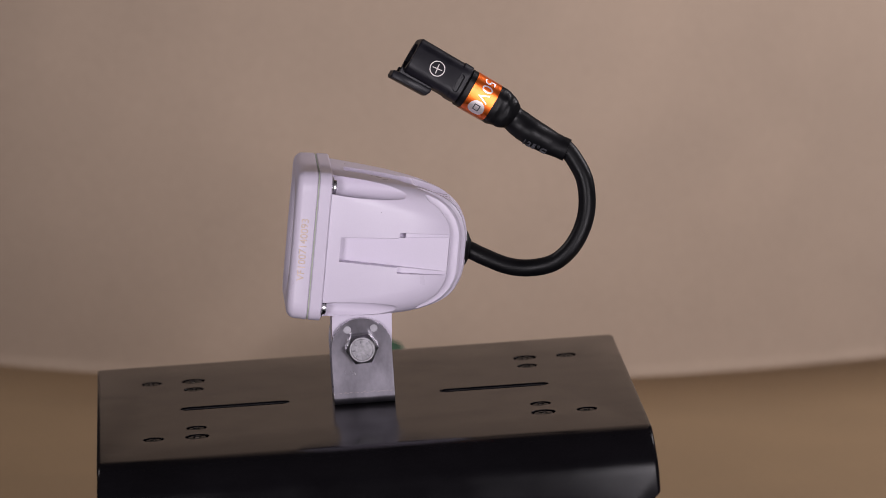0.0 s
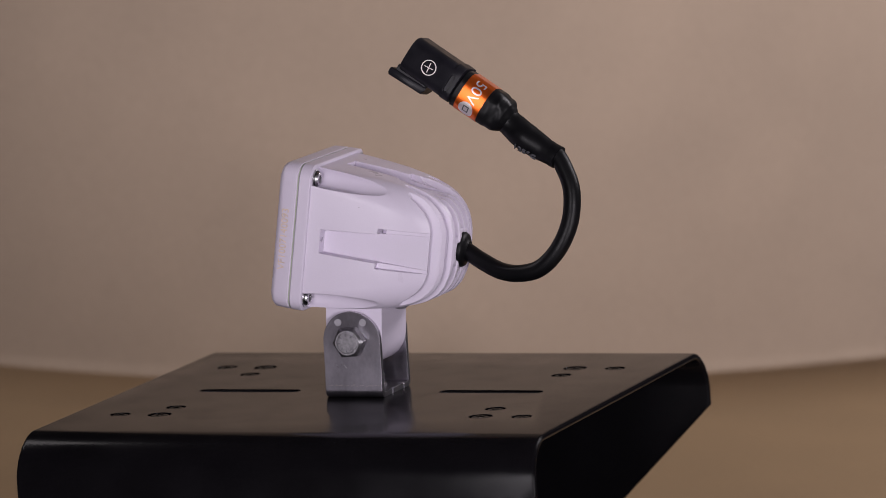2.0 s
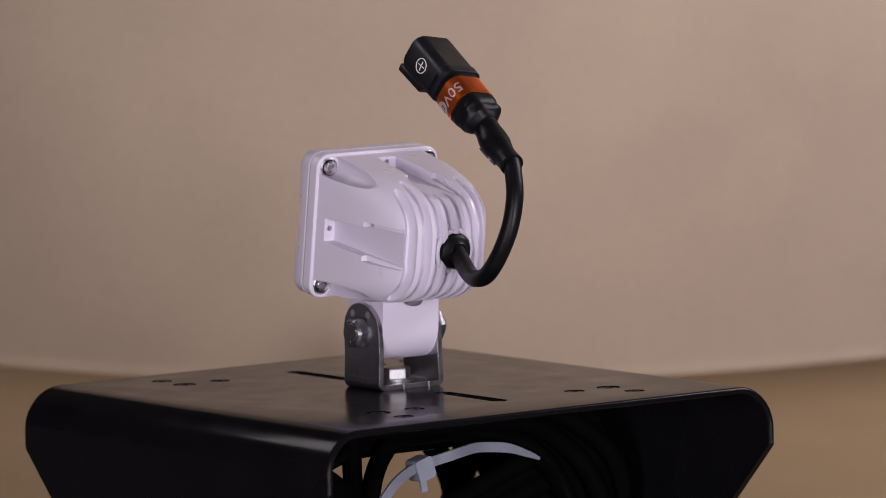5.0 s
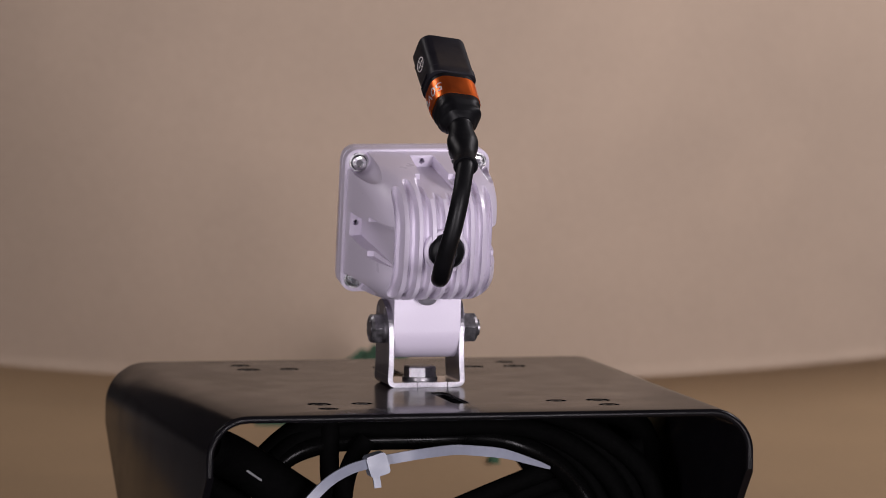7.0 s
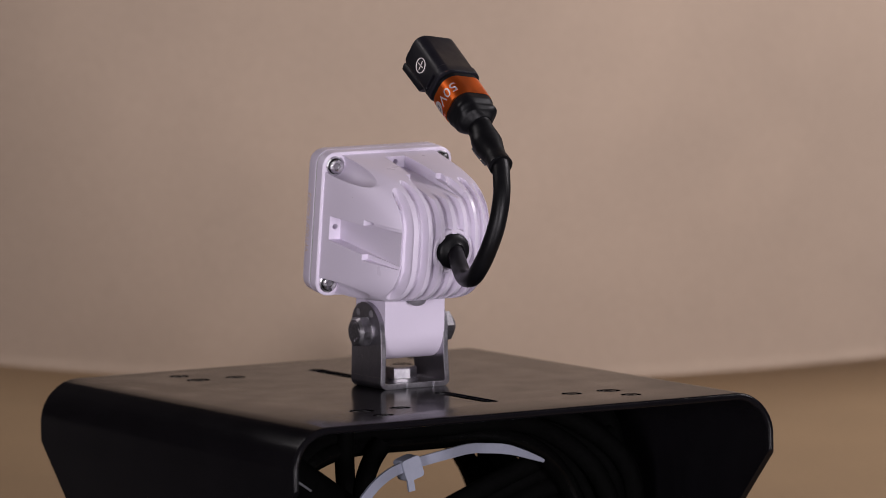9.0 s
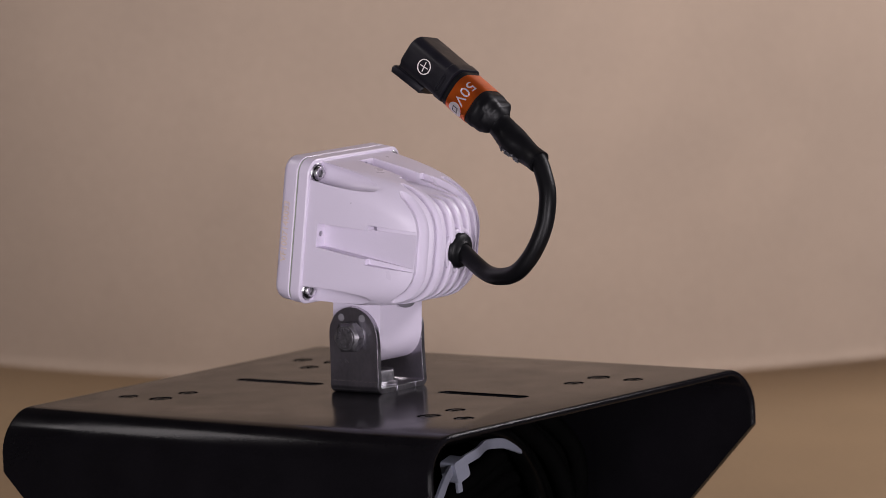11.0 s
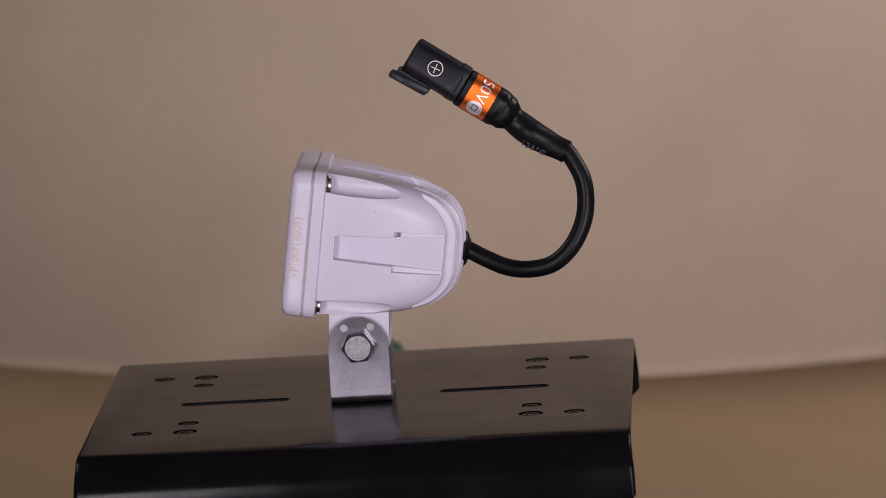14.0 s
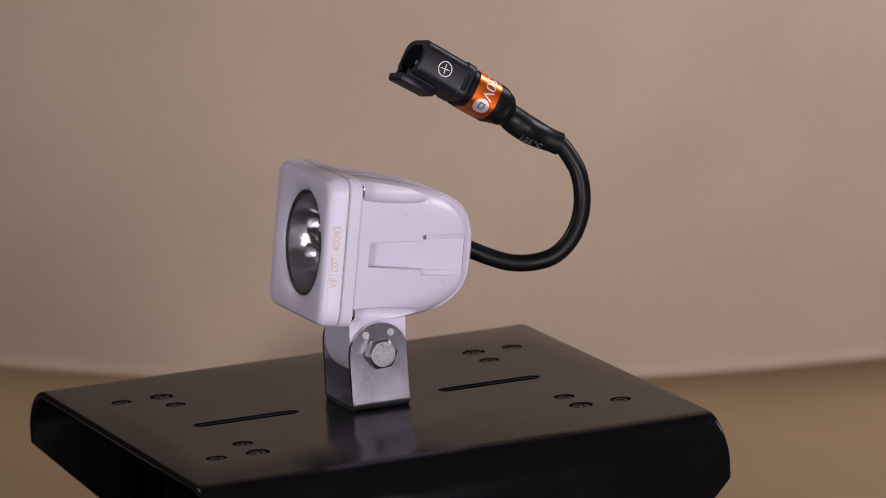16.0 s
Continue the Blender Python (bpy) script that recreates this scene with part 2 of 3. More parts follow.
def green_cloth():
    bm = bmesh.new()
    bmesh.ops.create_grid(bm, x_segments=60, y_segments=40, size=1)
    for v in bm.verts:
        x, y = v.co.x, v.co.y
        r = max(0.0, 1 - (x * x + y * y)) ** 0.6
        h = 0.050 * r * math.exp(-((x - 0.42) / (0.75 if x < 0.42 else 0.3)) ** 2) * (0.8 + 0.25 * noise.noise(Vector((x * 3, y * 3, 1)))) + 0.004 * r
        h += 0.004 * r * noise.noise(Vector((x * 9, y * 9, 4)))
        v.co = Vector((x * 0.052, y * 0.035, max(0.0008, h)))
    ob = part("green_cloth", bm, GREEN, angle=80)
    mod = ob.modifiers.new("thickness", "SOLIDIFY")
    mod.thickness, mod.offset = 0.0007, -1
    ob.location = (-0.042, 0.45, TABLE)
    return tagged(ob, "crumpled dark green cloth heaped on the paper", "cloth")


green_cloth()


def cloth_scrap():
    bm = bmesh.new()
    bmesh.ops.create_icosphere(bm, subdivisions=3, radius=1)
    for v in bm.verts:
        k = 1 + 0.35 * noise.noise(v.co * 1.7)
        v.co = Vector((v.co.x * 0.0034 * k, v.co.y * 0.003 * k, max(0.0, 0.0022 + v.co.z * 0.0032 * k)))
    ob = part("cloth_scrap", bm, GREEN, angle=80)
    ob.location = (0.0315, 0.337, TABLE)
    return tagged(ob, "tiny dark green cloth scrap lying on the paper", "cloth")


cloth_scrap()


def turntable():
    ob = part("turntable", joined(disc(150, "z", -12, 0, n=64), disc(60, "z", -15, -12, n=48)), BLACK_SCREW)
    ob.matrix_world = Matrix.Translation((-0.03, 0, -0.0852))
    return tagged(ob, "flat round black turntable disc on the paper", "turntable")


# ---------------------------------------------------------------- the stand
HALF_L, HALF_W, SHEET = 122.4, 124.4, 3.4
HOLES = [(sx * a, sy * b) for sx in (-1, 1) for sy in (-1, 1) for a, b in ((77.5, 45.0), (77.5, 64.5), (97.0, 64.5))]
WIDE_HOLES = [(sx * 77.5, sy * 64.5) for sx in (-1, 1) for sy in (-1, 1)]


def stand():
    thing = turning("mounting_stand", "glossy black bent-steel mounting stand with slots and screws", "stand")
    R, t, low = 18.5, SHEET, -112.0

    def arch(x, d):
        """The bent strip's section at x, drawn in by d on both faces."""
        outer, inner = [], []
        for i in range(9):
            a = math.pi / 2 * i / 8
            outer.append((HALF_W - R + (R - d) * math.sin(a), -R + (R - d) * math.cos(a)))
            inner.append((HALF_W - R + (R - t + d) * math.sin(a), -R + (R - t + d) * math.cos(a)))
        half = outer + [(HALF_W - d, low)]
        ihalf = inner + [(HALF_W - t + d, low)]
        ring = [(-y, z) for y, z in reversed(half)] + half + list(reversed(ihalf)) + [(-y, z) for y, z in ihalf]
        return [(x, y, z) for y, z in ring]
    ends = [(0.0, 1.45), (0.16, 1.0), (0.5, 0.55), (1.0, 0.2), (1.9, 0.0)]
    solid = loft([arch(-HALF_L + k, d) for k, d in ends] + [arch(HALF_L - k, d) for k, d in reversed(ends)])
    # the side walls run a little past the top and lean out
    for v in solid.verts:
        k = min(1.0, max(0.0, -v.co.z / MM - 4) / 16)
        v.co.x *= 1 + 0.009 * k
        v.co.y *= 1 + 0.004 * k
    cuts = []
    for s in (-1, 1):
        tri = [(s * (HALF_L + 8), -28 + 8), (s * (HALF_L - 80), -28 - 80), (s * (HALF_L + 8), -160)]
        cuts.append(prism(tri, "y", -140, 140))
    low_cut = [(-140, (-85 + 0.092 * 140) / 0.9957), (140, (-85 - 0.092 * 140) / 0.9957), (140, -140), (-140, -140)]
    cuts.append(prism(low_cut, "y", -150, 150))
    cuts.append(joined(*[disc(5.5 if c in WIDE_HOLES else 4.7, "z", -6, 3, c, 24) for c in HOLES]))
    for s in (-1, 1):
        cuts.append(prism(rounded(25, 3.9, 3.89, 8, s * 59.3, 0), "z", -6, 3))
    plate = part("top_plate", carve(solid, cuts, "top_plate"), BLACK_STEEL, thing)
    # a paler strip round each slot paints the light caught on its inner wall
    for s in (-1, 1):
        edge = loft([[(x, y, z) for x, y in rounded(25 - g, 3.9 - g, 3.89 - g, 8, s * 59.3, 0)] for z, g in ((-1.25, 0.0), (-1.2, 0.09), (-0.75, 0.09), (-0.7, 0.0))], False)
        part("slot_light_strip", edge, SLOT_HIGHLIGHT, plate, "pale strip painting the lit edge inside the slot")
    me = None
    for c in HOLES:
        if me is None:
            hexa = [(1.9 * math.cos(math.pi / 3 * i), 1.9 * math.sin(math.pi / 3 * i)) for i in range(6)]
            me = carve(loft([[(r * math.cos(math.pi * i / 14), r * math.sin(math.pi * i / 14), z) for i in range(28)] for r, z in ((3.9, -3.2), (3.9, -0.9), (3.5, -0.4), (2.6, -0.15))]), [prism(hexa, "z", -2.2, 1)], "screw")
            first = part("screw", me, BLACK_SCREW, thing)
            # small bright disc seated in the hex socket
            speck = part("screw_socket", disc(1.5, "z", -2.19, -0.5, n=10, r2=0.8), SCREW_SPECK, first, "bright speck in the hex socket")
            first.location = Vector((*c, 0)) * MM
        else:
            ob = new("screw", first.data)
            ob.parent, ob.location = thing, Vector((*c, 0)) * MM
            if c in WIDE_HOLES:
                ob.scale = (1.16, 1.16, 1)
            sp = new("screw_socket", speck.data)
            sp.parent = ob
            tagged(sp, "bright speck in the hex socket")
    return thing


stand()
turntable()

# ---------------------------------------------------------------- the work light
HEAD = pose(0, 0, 0, -0.1, 8.7, 0.1)
HEAD.translation = Vector((8.7, 0.3, 71.7)) * MM


def hexagon(af, turn=0.0):
    r = af / math.sqrt(3)
    return [(r * math.cos(math.pi / 3 * i + turn), r * math.sin(math.pi / 3 * i + turn)) for i in range(6)]


NARROW, TALL = 0.99, 0.977


def body_ring(u, h, r):
    return [(u, a * NARROW, b * TALL) for a, b in rounded(h, h, r, 8)]


def even_ring(u, h, r, n=128):
    """A rounded square, its points at even angles."""
    out = []
    for i in range(n):
        a = 2 * math.pi * i / n
        c, s = abs(math.cos(a)), abs(math.sin(a))
        q = h / max(c, s)
        if min(c, s) * q > h - r:
            k, m = (h - r) * (c + s), 2 * (h - r) ** 2 - r * r
            q = k + math.sqrt(max(0.0, k * k - m))
        out.append((u, q * math.cos(a) * NARROW, q * math.sin(a) * TALL))
    return out


def round_ring(u, r, n=128):
    return [(u, r * math.cos(2 * math.pi * i / n), r * math.sin(2 * math.pi * i / n)) for i in range(n)]


BODY = ((-16, 32.7, 9.6), (-6, 31.9, 10.5), (4, 30.9, 11.5), (14, 29.4, 12.5), (18, 28.6, 12.9), (22, 27.6, 13.3), (25, 26.7, 13.5), (28, 25.6, 13.6), (30.5, 24.4, 13.4),
        (33, 22.9, 13.2), (35, 21.5, 12.9), (36.6, 20, 12.6), (38.1, 18.2, 11.8), (39.2, 16.2, 11), (40.2, 14.2, 9.9), (41, 11.5, 8.5), (41.5, 9.5, 7.2), (41.8, 7, 5.5))


def groove(v, at, start, deep):
    """One outline of a groove's cutter, across the body at a width of v, sunk by deep."""
    line = []
    for u in [start - 6 + 0.05 * i for i in range(800)]:
        for (u0, h0, r0), (u1, h1, r1) in zip(BODY, BODY[1:]):
            if u0 <= u <= u1:
                k = (u - u0) / (u1 - u0)
                h, r = h0 + (h1 - h0) * k, r0 + (r1 - r0) * k
                if v < h:
                    over = max(0.0, v - (h - r))
                    line.append((u, h - r + math.sqrt(max(0.0, r * r - over * over))))
                break
    tip = line[-1]
    line.append((tip[0], 0.0))
    length = [0.0]
    for p, q in zip(line, line[1:]):
        length.append(length[-1] + math.dist(p, q))
    picks, j = [], 0
    for i in range(23):
        goal = length[-1] * i / 22
        while length[j + 1] < goal and j < len(length) - 2:
            j += 1
        k = (goal - length[j]) / max(1e-9, length[j + 1] - length[j])
        picks.append((line[j][0] + (line[j + 1][0] - line[j][0]) * k, (line[j][1] + (line[j + 1][1] - line[j][1]) * k) * TALL))
    half = []
    for u, w in picks:
        d = deep - 4.3 * (1 - min(1.0, max(0.0, (u - start) / 9))) ** 2
        n = math.hypot(u - 4, w)
        half.append((u - d * (u - 4) / n, w - d * w / n))
    ring = half + [(u, -w) for u, w in reversed(half[:-1])] + [(30, -50), (60, -50), (60, 50), (30, 50)]
    return [(u, at, w) for u, w in ring]


def housing(thing):
    """White cast housing: a square flange that tapers to a finned round back."""
    rings = [body_ring(*k) for k in ((-28.4, 34.0, 7), (-27.9, 34.6, 7), (-23.1, 34.6, 7), (-22.6, 34.1, 7.4), (-22.5, 33.2, 8.6)) + BODY]
    solid = loft(rings)
    cuts = []
    # round-bottomed cooling grooves that follow the back's curve and run out towards the front
    for v, start in ((3.05, 13), (9.15, 13), (15.25, 15), (21.3, 19)):
        for side in (-1, 1):
            cuts.append(loft([groove(v, side * v + dv, start, d) for dv, d in ((-2.35, -0.6), (-1.95, 0.3), (-1.65, 1.6), (-1.15, 2.9), (0, 3.5), (1.15, 2.9), (1.65, 1.6), (1.95, 0.3), (2.35, -0.6))]))
    for k in range(4):
        turn = Matrix.Rotation(math.pi / 2 * k, 4, "X")
        deep = [(-16.5, 26.6), (34.0, 22.6), (34.0, 45), (-16.5, 45)]
        # stepped pocket: narrow towards the front, wide towards the fins
        narrow = loft([[(u, s * (5.5 + 0.045 * (u + 16.5)), z) for u, z in deep] for s in (-1, 1)])
        wide = loft([[(max(u, 10), s * 9.3, z) for u, z in deep] for s in (-1, 1)])
        if k == 1:
            cuts.append(placed(prism([(9.9, 6.4), (12.8, 6.4), (12.8, 9.25), (9.9, 9.25)], "z", 22.6, 40), turn))
        if k != 2:
            cuts.append(placed(narrow, turn))
            cuts.append(placed(wide, turn))
            cuts.append(placed(disc(1.3, "x", -21, -14, (0.4, 29.4), 16), turn))
        else:
            narrow.free()
            wide.free()
        scallop = loft([[(u, 28.2 + r * math.cos(a), 28.2 + r * math.sin(a)) for a in [2 * math.pi * i / 24 for i in range(24)]]
                        for u, r in ((-22.5, 5.6), (-12, 5.6), (0, 5.0), (10, 3.9), (17, 2.4))])
        cuts.append(placed(scallop, turn))
    cuts.append(disc(23.2, "x", -40, -14, (0, 0), 64))
    cuts.append(disc(8.3, "x", 34, 60, (0, 0)))
    me = carve(solid, cuts, "housing")
    ob = part("housing", me, WHITE, thing, "white powder-coated finned housing", angle=28)
    ob.matrix_local = HEAD
    return ob


def gland_boss(body):
    """Round white rim at which the grooves end, round the cable's hole."""
    rows = ((33, 10.4), (40.3, 10.4), (40.8, 10.0), (41.0, 9.4), (40.9, 8.7), (40.4, 8.28), (33, 8.28))
    part("gland_boss", loft([round_ring(u, r, 64) for u, r in rows], False), WHITE, body, "round white rim of the cable hole", angle=40)


def bezel(body):
    prof = ((-28.8, 33.9, 7), (-29.3, 34.6, 7), (-35.0, 34.3, 6.6), (-36.2, 33.9, 6.4), (-37.2, 33.2, 6.2), (-37.9, 32.3, 6.0), (-38.3, 31.0, 5.6))
    rings = [even_ring(*k) for k in prof]
    rings += [round_ring(*k) for k in ((-38.4, 28.8), (-37.7, 26.8), (-36.6, 24.9), (-35.4, 24.0), (-31, 23.9))]
    bm = loft(rings, False)
    part("bezel", bm, WHITE, body, "white square front bezel with a dished round opening", angle=40)
    part("gasket", loft([even_ring(-28.85, 34.3, 7), even_ring(-28.35, 34.3, 7), round_ring(-28.35, 24.5), round_ring(-28.85, 24.5), even_ring(-28.85, 34.3, 7)], False), GASKET, body, "thin greenish gasket line")


def optics(body):
    n = 48
    rows = [(23.85, -33.0), (23.85, -35.4), (22.7, -35.4), (22.4, -33.0)]
    part("lens_ring", loft([[(u, r * math.cos(2 * math.pi * i / n), r * math.sin(2 * math.pi * i / n)) for i in range(n)] for r, u in rows], False), DARK, body, "black ring round the lens")
    part("lens", disc(22.6, "x", -34.9, -33.6, n=64), GLASS, body, "clear flat glass lens").visible_shadow = False
    # deep reflector with four bright cups round the chip
    rows = [(22.4, -33.4), (21.8, -31.4), (20.5, -28), (18, -24), (14.5, -20.5), (10, -17.8), (5, -16.5), (2.5, -16.2)]
    part("reflector", loft([[(u, r * math.cos(2 * math.pi * i / n), r * math.sin(2 * math.pi * i / n)) for i in range(n)] for r, u in rows], False), CHROME, body, "polished chrome reflector")
    for k in range(4):
        a = math.pi / 4 + math.pi / 2 * k
        c = (9.6 * math.cos(a), 9.6 * math.sin(a))
        cup = loft([[(u, c[0] + r * math.cos(2 * math.pi * i / 24), c[1] + r * math.sin(2 * math.pi * i / 24)) for i in range(24)]
                    for r, u in ((9.4, -27.5), (8.9, -27.8), (7.5, -24.5), (5, -21), (2.4, -19), (1.4, -18.8))], False)
        part("reflector_cup", cup, CHROME, body)
        part("led_chip", disc(1.5, "x", -19.4, -18.6, c, 16), LED, body, "small yellow led chip")


def head_screws(body):
    me = None
    for sv, sw in ((-1, 1), (-1, -1), (1, 1), (1, -1)):
        at = Vector((0, sv * 27.9, sw * 27.5)) * MM
        if me is None:
            turned = ((4.6, -22.5), (4.6, -22.15), (4.4, -22.0), (3.25, -22.0), (3.25, -20.75), (3.1, -20.5), (2.8, -20.4))
            head = loft([[(u, r * math.cos(math.pi * i / 14), r * math.sin(math.pi * i / 14)) for i in range(28)] for r, u in turned])
            socket = prism(hexagon(3.4), "x", -21.8, -17)
            me = finish(carve(head, [socket], "housing_screw"), SCREW_STEEL)
            ob = new("housing_screw", me)
            tagged(ob, "bright socket-head screw with washer")
        else:
            ob = new("housing_screw", me)
            tagged(ob, "bright socket-head screw with washer")
        ob.parent, ob.location = body, at
        # a darker disc stands in for the shade in the socket
        part("socket_shadow", disc(1.6, "x", -21.79, -21.4, n=6), PLUG_GREY, ob, "darker disc painting the shade in the hex socket")
        # an added black ring paints the shade between washer and head
        part("washer_gap_shade", disc(3.75, "x", -22.0, -21.85, n=28), BLACK_SCREW, ob, "black ring painting the shade under the screw head")


def specks(body):
    for u, v, w in ((0.3, -30.85, 18.0), (-8.3, -31.6, 12.4)):
        part("dust_speck", disc(0.35, "y", v - 0.1, v + 0.3, (u, w), 8), DARK, body)


def vent_plug(body):
    ob = part("vent_plug", loft([[(13.5 + r * math.cos(math.pi * i / 14), -1.5 + r * math.sin(math.pi * i / 14), z) for i in range(28)]
                                for r, z in ((4.6, -24), (4.6, -28.4), (4.4, -29.3), (3.9, -30.2), (3.0, -30.9), (1.8, -31.4), (0.6, -31.5))]), PLUG_GREY, body, "small grey vent plug under the housing")
    return ob


def yoke(thing):
    """White rounded lug under the housing, held between the bracket's ears."""
    R = 13.4
    arc = [(R * math.cos(a), 26.2 + R * math.sin(a)) for a in [math.pi + math.pi * i / 20 for i in range(21)]]
    outline = arc + [(R + 0.6, 36), (R + 1.0, 43), (-R + 0.6, 43), (-R + 0.2, 36)]
    part("mounting_lug", prism(outline, "y", -15.6, 15.8), WHITE, thing, "white rounded mounting lug")


def bracket(thing):
    t, w, R = 2.4, 18.2, 3.4
    out = []
    for i in range(19):
        a = math.pi / 2 * i / 18
        out.append((w - R + R * math.sin(a), R - R * math.cos(a)))
    inn = []
    for i in range(19):
        a = math.pi / 2 * i / 18
        inn.append((w - R + (R - t) * math.sin(a), R - (R - t) * math.cos(a)))
    # the ears are bent a little hollow between foot and bolt
    bow = [(z, 0.07 * (z - 3.4) - 0.00226 * (z - 3.4) ** 2) for z in [4.2 + 0.8 * i for i in range(50)]]
    half, ih = out + [(w - d, z) for z, d in bow], inn + [(w - t - d, z) for z, d in bow]
    outline = [(-y, z) for y, z in reversed(half)] + half + list(reversed(ih)) + [(-y, z) for y, z in ih]
    solid = prism(outline, "x", -14.3, 13.3)
    c = (-0.4, 26.2)
    arc = [(c[0] + 13.8 * math.cos(a), c[1] + 13.6 * math.sin(a)) for a in [math.pi * i / 24 for i in range(25)]]
    cap = [(16, 26.2)] + arc + [(-17, 26.2), (-17, 60), (16, 60)]
    cuts = [prism(cap, "y", -30, 30)]
    cuts.append(joined(*[disc(1.75, "y", -30, 30, (x, 34.8), 18) for x in (-6.4, 5.6)]))
    cuts.append(joined(*[prism([(x - 0.6, -1), (x + 0.6, -1), (x + 0.6, 3), (x - 0.6, 3)], "y", k - 6, k - 4) for x, k in ((13.2, 0), (13.2, 14))]))
    ob = part("bracket", carve(solid, cuts, "bracket"), STEEL, thing, "brushed stainless u-bracket, scuffed near its foot", angle=0.1)
    ob.data.materials.append(EDGE_STEEL)
    for face in ob.data.polygons:
        if abs(face.normal.x) > 0.9:
            face.material_index = 1
    for x in (-6.4, 5.6):
        part("rivet_dot", joined(disc(1.7, "y", -18.15, -16.5, (x, 34.8), 18), disc(1.7, "y", -18.35, -18.15, (x, 34.8), 18, r2=1.2)), RIVET, ob, "small pale rivet dot")
    # rub marks along the foot, and a few slanting scratches
    marks = []
    for k in range(17):
        x = -12.4 + 1.52 * k + 0.9 * noise.noise(Vector((k * 1.7, 0, 0)))
        w = 0.5 + 0.75 * abs(noise.noise(Vector((k * 2.9, 3, 0))))
        z, h = 5.6 + 0.5 * noise.noise(Vector((k * 1.3, 9, 0))), 0.16 + 0.3 * abs(noise.noise(Vector((k * 2.3, 5, 0))))
        marks.append(prism([(x - w, z - h), (x + w * 0.6, z - h * 0.6), (x + w, z + h), (x - w * 0.7, z + h * 0.7)], "y", -18.1, -17.9))
    part("rub_mark", joined(*marks), RUBBED, ob, "dull brownish rub marks")
    lines = [prism([(x, z), (x + 0.14, z), (x + 0.14 - 0.7 * n, z + n), (x - 0.7 * n, z + n)], "y", -17.72, -17.4) for x, z, n in ((-7.5, 13.6, 2.2), (-5.2, 13.9, 1.6), (-3.6, 13.4, 2.4))]
    part("scratch", joined(*lines), SCREW_STEEL, ob, "fine bright scratches")
    return ob


def bolts(thing):
    c = Vector((-0.4, 0, 26.2))

    def hex_head(y0, y1, turn):
        """Hexagon with a turned-down round face."""
        s = 1 if y1 > y0 else -1
        six = hexagon(13.0, turn)
        rim = [(c.x + p[0] + (q[0] - p[0]) * k / 6, c.z + p[1] + (q[1] - p[1]) * k / 6) for p, q in zip(six, six[1:] + six[:1]) for k in range(6)]
        face = [(c.x + 5.7 * math.cos(turn + 2 * math.pi * k / 36), c.z + 5.7 * math.sin(turn + 2 * math.pi * k / 36)) for k in range(36)]
        return loft([[(x, y0, z) for x, z in rim], [(x, y1 - s * 1.3, z) for x, z in rim], [(x, y1, z) for x, z in face]])
    b = part("pivot_bolt", joined(disc(6.7, "y", -18.9, -17.2, (c.x, c.z), 36), hex_head(-18.9, -23.9, 0.06), disc(4.9, "y", -24.15, -23.9, (c.x, c.z), 32, r2=4.6)), BOLT, thing, "zinc hex bolt with washer")
    for k in range(7):
        a = 2.4 + 0.75 * k
        mark = prism([(-0.28, -0.65), (0.28, -0.65), (0.28, 0.65), (-0.28, 0.65)], "y", -24.27, -24.15)
        rot = Matrix.Translation((c.x * MM, 0, c.z * MM)) @ Matrix.Rotation(a, 4, "Y") @ Matrix.Translation((0, 0, 3.7 * MM))
        part("stamped_mark", placed(mark, rot), STEEL, b)
    part("pivot_nut", joined(disc(7.9, "y", 17.2, 19.4, (c.x, c.z), 36), hex_head(19.4, 26.2, 0.1), disc(3.9, "y", 26.2, 27.6, (c.x, c.z), 28)), BOLT, thing, "zinc hex nut with washer")
    rim = hexagon(13.0, 0.105)
    base = loft([[(x, y, 3.9) for x, y in rim], [(x, y, 8.2) for x, y in rim], [(x * 0.92, y * 0.92, 8.9) for x, y in rim]])
    part("base_bolt", joined(disc(8.2, "z", 2.4, 3.9, n=32), base), BOLT, thing, "zinc hex bolt holding the bracket down")


